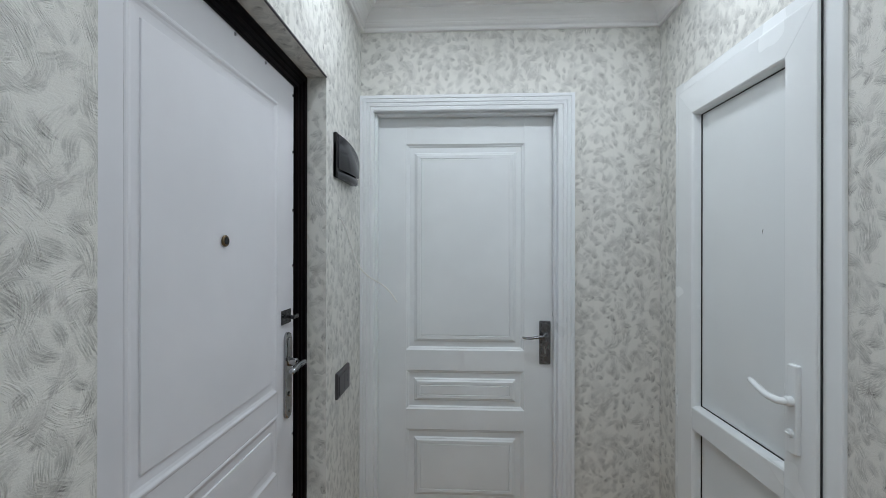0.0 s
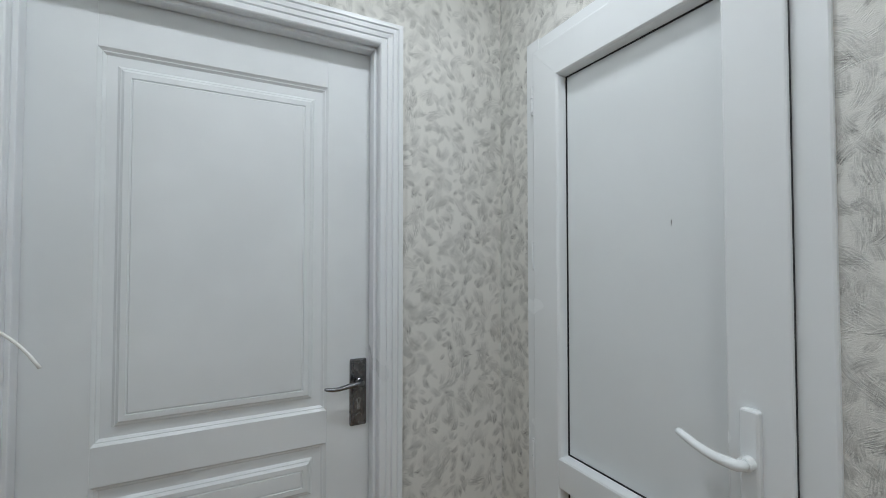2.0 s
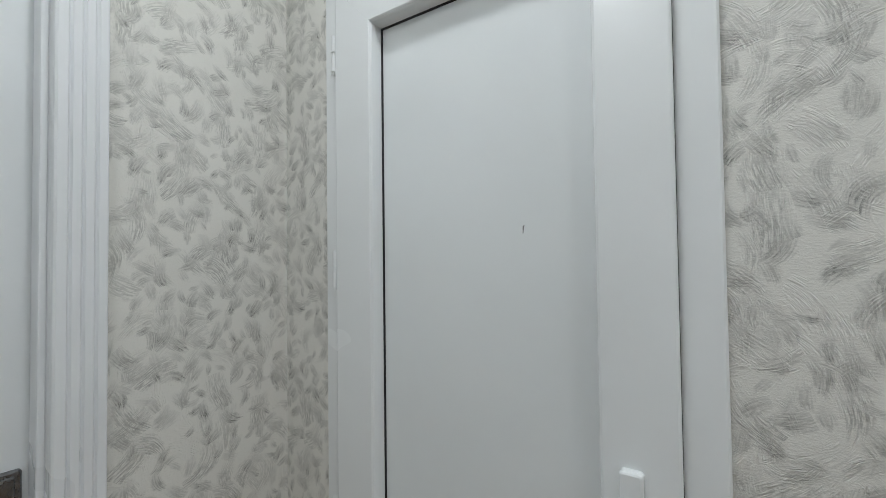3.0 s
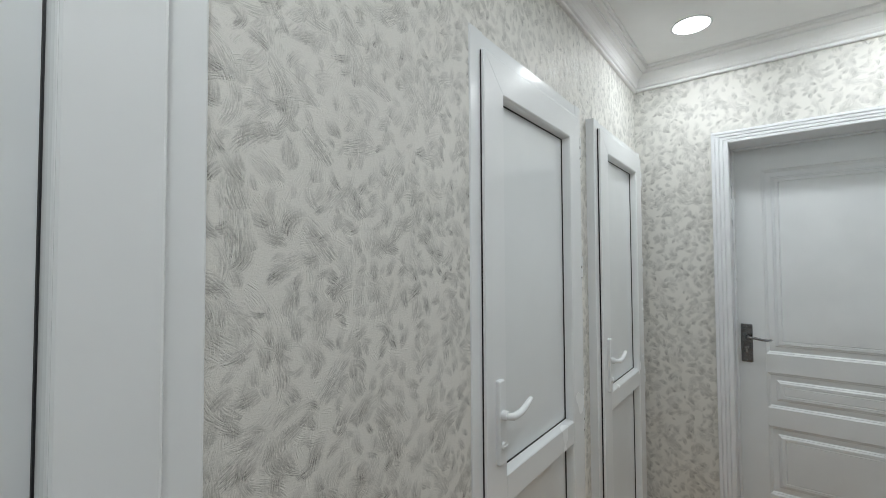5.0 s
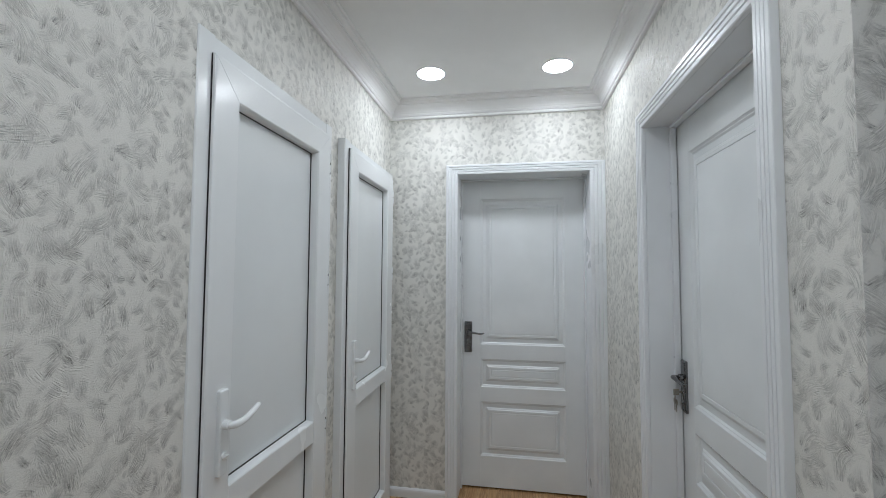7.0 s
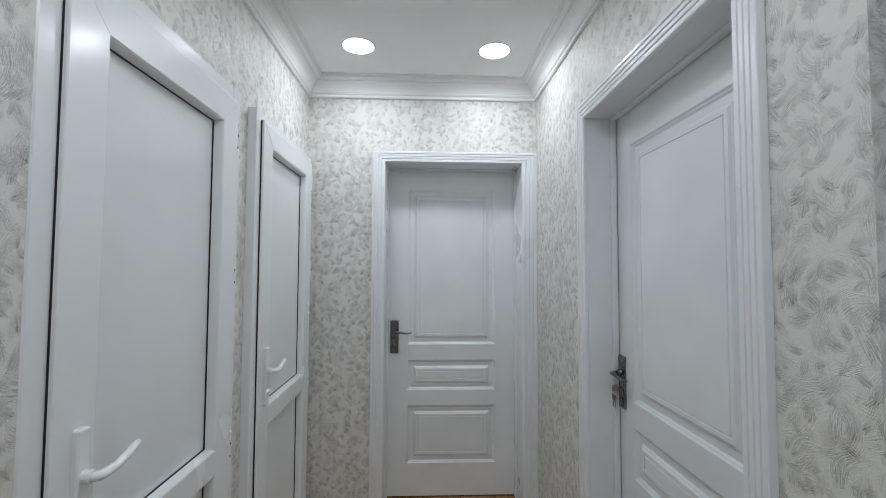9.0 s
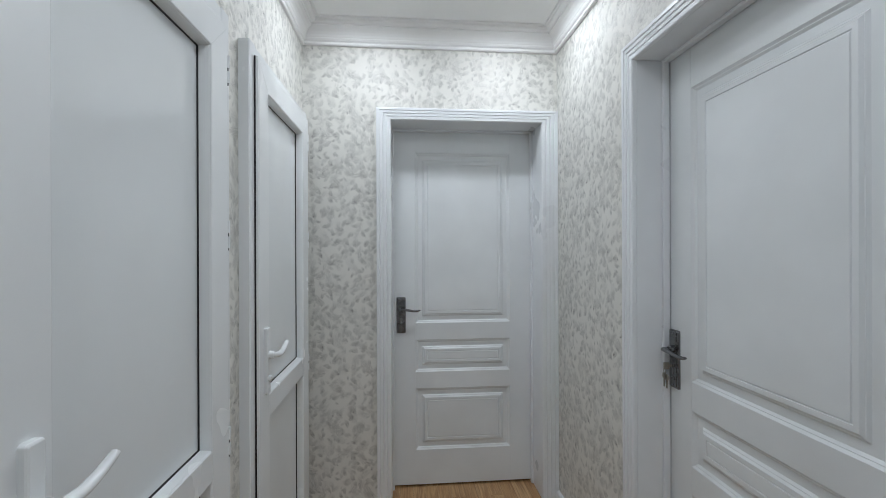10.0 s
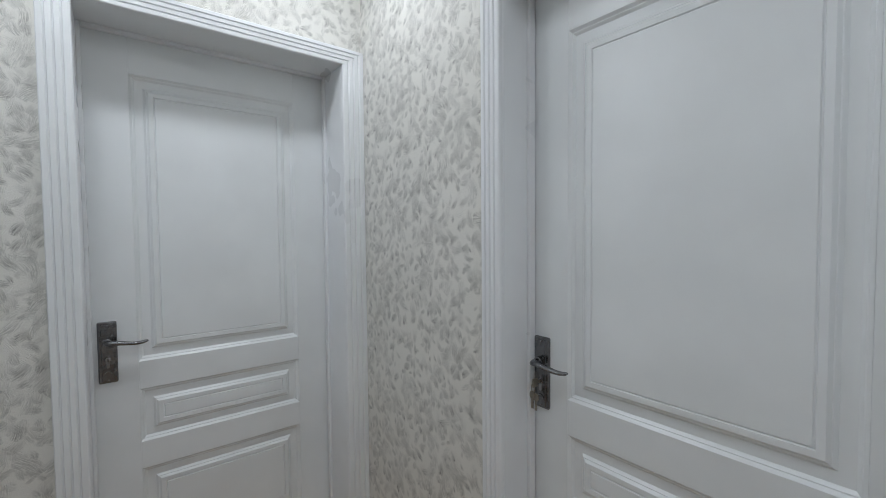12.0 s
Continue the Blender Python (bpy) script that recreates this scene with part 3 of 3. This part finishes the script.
        part("hinge_leaf", box((he - sign * 0.026, frame_y - 0.003, z - 0.040), (he - sign * 0.007, frame_y + 0.001, z + 0.040), 0.001), PVC_WHITE, h)
        part("hinge_pin", tube([((he - sign * 0.007, leaf_y + 0.005, z - 0.047), 0.0035), ((he - sign * 0.007, leaf_y + 0.005, z + 0.006), 0.0035)], 10, 1.0, (0, 1, 0)), pin, h)
    return d


bath = plastic_door("door_4", (-1.724, -1.066), (-1.770, -1.012), "R", -0.010, -0.024, "closed white plastic door with two plain sheet panels", 2.014, 2.056, 1.019, 0.104, (0.741, 0.820), PVC_WHITE, 0.106)
part("scuff_mark", tube([((-1.299, 0.0100, 1.451), 0.0006), ((-1.2985, 0.0098, 1.462), 0.0009), ((-1.2965, 0.0098, 1.4640), 0.0007)], 6, 1.0, (0, 1, 0)), BLACK, bath, "small dark scuff mark")
plastic_door("door_5", (-0.313, 0.402), (-0.362, 0.442), "L", -0.004, -0.017, "closed white plastic door with black rubber gaskets", 1.988, 2.041, 0.994, 0.105, (0.731, 0.811), GUNMETAL, 0.098)
plastic_door("door_6", (0.562, 1.260), (0.520, 1.292), "L", -0.034, -0.048, "closed white plastic door standing proud beside the corner", 1.982, 2.018, 0.985, 0.104, (0.757, 0.836), GUNMETAL, 0.091)


# ---- entrance door ----
def entrance_door():
    d = empty("door_7", pose(X0, 0, 0, 0, 0, 90))
    structure(d, "closed white panelled entrance door in dark brown frame", "door")
    s0, s1, top = 0.533, 1.438, 1.990
    fr = 0.066
    face = 0.090
    prof = [(0, 0.14), (0, fr), (0.006, fr - 0.002), (0.020, fr), (0.024, fr + 0.006), (0.036, fr + 0.007), (0.040, fr + 0.012), (0.050, fr + 0.013), (0.053, fr + 0.018), (0.054, 0.14)]
    for side, nm, mt in (("L", "frame_side", (0, 1)), ("R", "frame_side", (0, 1)), ("T", "frame_head", (1, 1))):
        part(nm, frame_side((s0, s1, 0.0, top), [(i * 1.2, y) for i, y in prof] if side == "L" else prof, side, mt), DARK_FRAME, d, "glossy dark brown door frame")
    l0, l1, lt, lb = s0 + 0.063, s1 - 0.060, top - 0.052, 0.02
    p0, p1 = 0.682, 1.262
    rows = [(0.20, 0.620), (0.722, 0.905), (0.968, 1.845)]
    part("dark_seal", box((l1 + 0.0005, face + 0.004, lb), (s1 - 0.052, face + 0.03, lt)), RUBBER, d)
    part("stile", box((l0, face, lb), (p0, face + 0.05, lt), 0.0002), ENTRY_WHITE, d)
    part("stile", box((p1, face, lb), (l1, face + 0.05, lt), 0.0002), ENTRY_WHITE, d)
    zs = [lb, *[v for r in rows for v in r], lt]
    for a, b in zip(zs[::2], zs[1::2]):
        part("rail", box((p0, face + 0.0001, a), (p1, face + 0.05, b), 0.0003), ENTRY_WHITE, d)
    mould = [(0, -0.0003), (0.003, -0.0016), (0.007, -0.0022), (0.010, -0.0014), (0.014, 0.0012), (0.020, 0.0032), (0.032, 0.0042), (0.0394, 0.0046), (0.0402, 0.0014), (0.0412, 0.0010)]
    for a, b in rows:
        part("panel", relief((p0, p1, a, b), [(i, face + 0.0003 + y) for i, y in mould]), ENTRY_WHITE, d)
    ps, pz = 0.978, 1.422
    eye = part("peephole", disc(0.0135, face, face - 0.005, (ps, pz), 24, 0.002), BRONZE, d, "aged bronze peephole")
    part("lens", disc(0.0088, face - 0.004, face - 0.0066, (ps - 0.001, pz), 18), BLACK, eye)
    for z in (1.905, 1.72, 1.53, 1.35, 1.16 - 0.36, 0.60, 0.40, 0.22):
        part("screw", disc(0.0045, face, face - 0.0025, (l1 - 0.007, z), 12, 0.001), CHROME, d)
    for z in (1.85, 1.66, 1.36, 1.13, 0.90, 0.66, 0.40):
        part("screw", disc(0.0045, face, face - 0.0025, (l0 + 0.008, z), 12, 0.001), CHROME, d)
    for s in (0.70, 0.86, 1.02, 1.18):
        part("screw", disc(0.0045, face, face - 0.0025, (s, lt - 0.010), 12, 0.001), CHROME, d)
    hs, hz = 1.326, 1.046
    p = part("handle_plate", plate(hs - 0.022, hs + 0.022, 0.868, 1.140, face, face - 0.010, 0.0215, 0.004), CHROME, d, "long rounded chrome handle plate")
    part("raised_shield", plate(hs - 0.014, hs + 0.014, 1.035, 1.125, face - 0.010, face - 0.015, 0.0135, 0.003), CHROME, p)
    part("boss", disc(0.013, face - 0.009, face - 0.034, (hs, hz), 18, 0.002), CHROME, p)
    y = face - 0.058
    part("lever", tube([((hs, face - 0.030, hz), 0.009), ((hs, y + 0.006, hz), 0.010), ((hs - 0.006, y, hz + 0.002), 0.011), ((hs - 0.022, y, hz + 0.004), 0.0115),
                        ((hs - 0.045, y + 0.002, hz + 0.003), 0.0105), ((hs - 0.068, y + 0.004, hz - 0.002), 0.0100), ((hs - 0.086, y + 0.006, hz - 0.008), 0.0090), ((hs - 0.090, y + 0.006, hz - 0.009), 0.004)], 12, 0.75),
         CHROME, p, "ribbed chrome lever", True)
    for k in (-1, 0, 1):
        part("rib", tube([((hs - 0.012, y - 0.0100, hz + 0.003 + 0.004 * k), 0.0009), ((hs - 0.045, y - 0.0080, hz + 0.003 + 0.0042 * k), 0.0012), ((hs - 0.080, y - 0.0032, hz - 0.006 + 0.0038 * k), 0.0009)], 6), DARK_METAL, p)
    part("key_cover", disc(0.008, face - 0.009, face - 0.015, (hs, 0.945), 16, 0.002), CHROME, p)
    part("screw", disc(0.004, face - 0.009, face - 0.013, (hs, 0.892), 12, 0.001), CHROME, p)
    q = part("bolt_plate", box((1.285, face - 0.004, 1.168), (1.352, face, 1.212), 0.001), DARK_METAL, d, "dark square bolt plate")
    part("bolt_stem", disc(0.005, face - 0.003, face - 0.024, (1.322, 1.190), 12), DARK_METAL, q)
    part("bolt_knob", box((1.300, face - 0.034, 1.185), (1.344, face - 0.023, 1.196), 0.002, 2), DARK_METAL, q)
    part("threshold", box((s0, 0.02, 0.0005), (s1, 0.16, 0.018), 0.002), DARK_FRAME, d)
    return d


entrance_door()


# dark strip laid in for the shadow at the opening's paper edge
edge = part("edge_shadow_strip", box((X0 - 0.003, 0.5335, 1.9885), (X0 + 0.003, 1.4375, 1.9935), 0.001), SWITCH_GREY)
structure(edge, "thin grey strip for the shaded paper edge of the entrance opening", "trim")


# ---- ceiling lamps ----
def ceiling_light():
    e = empty("ceiling_light", pose(*LAMPS[0], H))
    seg = 40

    def ring(r, z):
        return [(r * math.cos(2 * math.pi * i / seg), r * math.sin(2 * math.pi * i / seg), z) for i in range(seg)]
    rim = strip([ring(0.0745, 0.0005), ring(0.0850, -0.0005), ring(0.0850, -0.0010), ring(0.0835, -0.0024), ring(0.0800, -0.0030), ring(0.0745, -0.0020), ring(0.0735, 0.0005)], True, False)
    part("trim_ring", rim, PVC_WHITE, e, smooth=True)
    # recess and inner ring are added, unseen, to cut grazing light on the walls
    part("added_ring", strip([ring(0.0745, -0.0015), ring(0.0735, 0.002), ring(0.0715, 0.008), ring(0.0705, 0.012)], True, False), ADDED_RING, e, "added white inner ring, unseen, that cuts the lamp's grazing light", True)
    part("diffuser", strip([ring(0.0710, 0.0105), ring(0.0705, 0.0090), ring(0.060, 0.0070), ring(0.032, 0.0060), ring(0.010, 0.0058)]), LAMP_GLOW, e, "glowing white diffuser", True)
    return tagged(e, "round white LED downlight set in the ceiling, lit", "ceiling lamp", "downlights in the hall ceiling")


lamp = ceiling_light()
for x, y in LAMPS[1:]:
    copy_thing(lamp, pose(x, y, H))


# ---- small things on the west wall ----
def door_chime():
    e = empty("door_chime", pose(X0, 0, 0, 0, 0, 90))
    a, b, z0, z1 = 1.515, 1.764, 1.662, 1.826
    part("back_plate", box((a, -0.012, z0 + 0.004), (b - 0.05, 0.0, z1 - 0.036), 0.002), BLACK, e)
    part("side_cap", box((a, -0.0135, z0 + 0.002), (a + 0.012, 0.0, z1), 0.002), BLACK, e)

    def bow(s):
        t = (s - a) / (b - a)
        return -(0.012 + 0.024 * math.sin(math.pi * min(t * 0.62 + 0.02, 1.0)) ** 1.2)

    def drop(s, z):
        return z - (0.052 * ((s - a) / (b - a)) ** 2.0 if z > z0 + 0.05 else 0.0)

    def cover(sa, sb, za, zb, out):
        n = 14
        rings = []
        for k in range(n + 1):
            s = sa + (sb - sa) * k / n
            y = bow(s) - out
            rings.append([(s, -0.008, za), (s, y + 0.004, za), (s, y, za + 0.004), (s, y, drop(s, zb) - 0.004), (s, y + 0.004, drop(s, zb)), (s, -0.008, drop(s, zb))])
        return strip(rings)
    part("cover", cover(a + 0.004, b, z0 + 0.033, z1 - 0.001, 0.0), SMOKED, e, "curved smoked plastic cover", True)
    part("lower_cover", cover(a + 0.004, b - 0.022, z0, z0 + 0.029, -0.003), SMOKED, e, "", True)
    part("side_button", box((b - 0.002, bow(b) + 0.004, z0 + 0.06), (b + 0.002, bow(b) + 0.016, z0 + 0.09), 0.001), BLACK, e)
    return tagged(e, "dark smoked plastic door chime fixed to the wall", "door chime")


def switch_plate():
    e = empty("switch_plate", pose(X0, 0, 0, 0, 0, 90))
    a, b, z0, z1 = 1.542, 1.706, 0.848, 0.944
    part("surround", plate(a, b, z0, z1, 0.0, -0.010, 0.004, 0.003), SWITCH_GREY, e)
    half = (a + b) / 2
    part("rocker", box((a + 0.010, -0.014, z0 + 0.012), (half - 0.004, -0.009, z1 - 0.012), 0.0015), SWITCH_GREY, e)
    k = part("socket", box((half + 0.003, -0.0125, z0 + 0.012), (b - 0.010, -0.009, z1 - 0.012), 0.0015), SWITCH_GREY, e)
    for dz in (-0.0095, 0.0095):
        part("socket_hole", disc(0.003, -0.0122, -0.0131, ((half + b) / 2, (z0 + z1) / 2 + dz), 12), BLACK, k)
    return tagged(e, "charcoal plastic switch and socket plate on the wallpaper", "light switch")


def loose_cable():
    pts = [(X0 + 0.001, 1.575, 1.517), (-0.287, 1.579, 1.514), (-0.279, 1.588, 1.495), (-0.268, 1.602, 1.460), (-0.256, 1.607, 1.415), (-0.244, 1.612, 1.375), (-0.231, 1.615, 1.343), (-0.213, 1.618, 1.317), (-0.188, 1.620, 1.295), (-0.159, 1.622, 1.278), (-0.130, 1.622, 1.259), (-0.105, 1.619, 1.234), (-0.082, 1.616, 1.201)]
    fine = []
    for k in range(len(pts) - 1):
        p = [Vector(pts[max(0, min(len(pts) - 1, k + j))]) for j in (-1, 0, 1, 2)]
        for u in (0.0, 0.34, 0.67):
            fine.append(0.5 * (2 * p[1] + (p[2] - p[0]) * u + (2 * p[0] - 5 * p[1] + 4 * p[2] - p[3]) * u * u + (3 * p[1] - p[0] - 3 * p[2] + p[3]) * u ** 3))
    fine.append(Vector(pts[-1]))
    ob = part("loose_cable", tube([(p, 0.0029) for p in fine], 8), CABLE_WHITE, smooth=True)
    return tagged(ob, "thin loose white cable hanging out of the wall", "cable")


def key_bunch():
    """Keys in the lock of the door with the deep jamb on the west wall."""
    e = empty("key_bunch", pose(X0, -0.5215, 0.938, 0, 0, 90))
    y = 0.122 - 0.0125
    part("key_shaft", box((-0.0012, y - 0.012, -0.004), (0.0012, y + 0.003, 0.004)), KEY_METAL, e)
    part("key_bow", plate(-0.0015, 0.0015, -0.012, 0.012, y - 0.012, y - 0.032, 0.001, 0.0004), KEY_METAL, e)
    part("ring", tube([((-0.003 + 0.006 * math.sin(a), y - 0.026, -0.016 + 0.013 * math.cos(a)), 0.0011) for a in (k * math.pi / 9 for k in range(19))], 6, 1.0, (0, 1, 0)), KEY_METAL, e, smooth=True)
    for dx, dz in ((-0.006, -0.030), (0.004, -0.034)):
        k = part("hanging_key", plate(dx - 0.009, dx + 0.009, dz - 0.016, dz + 0.006, y - 0.023 + dx * 0.3, y - 0.0255 + dx * 0.3, 0.008, 0.0006), KEY_METAL, e)
        part("blade", box((dx - 0.003, y - 0.0252 + dx * 0.3, dz - 0.042), (dx + 0.004, y - 0.0232 + dx * 0.3, dz - 0.015)), KEY_METAL, k)
    return tagged(e, "small bunch of steel keys hanging in a door lock", "keys")


door_chime()
switch_plate()
loose_cable()
key_bunch()

# ---- floor of laminate strips ----
floor = part("floor", box((X0 - WT, Y0 - WT - 0.1, -0.12), (X1 + WT, Y1 + WT + 0.05, -0.009)), UNDERLAY)
structure(floor, "brown oak laminate strip floor", "floor")
rng = random.Random(5)
SW = 0.0705
meshes = {}
x = X0 - 0.14
while x < X1 + 0.02:
    y, end = Y0 - 0.30, Y1 + 0.12
    first = rng.choice((0.12, 0.24, 0.36, 0.48))
    while y < end - 0.01:
        ln = round(min(first or rng.choice((0.36, 0.48, 0.60)), end - y), 3)
        first = 0
        if ln not in meshes:
            bm = box((0.0004, 0.0004, -0.009), (SW - 0.0004, ln - 0.0004, 0.0), 0.0005)
            me = bpy.data.meshes.new("plank")
            bm.to_mesh(me)
            bm.free()
            me.materials.append(PLANK)
            meshes[ln] = me
        ob = new("plank", meshes[ln])
        ob.parent = floor
        ob.location = (x, y, 0.0)
        y += ln
    x += SW
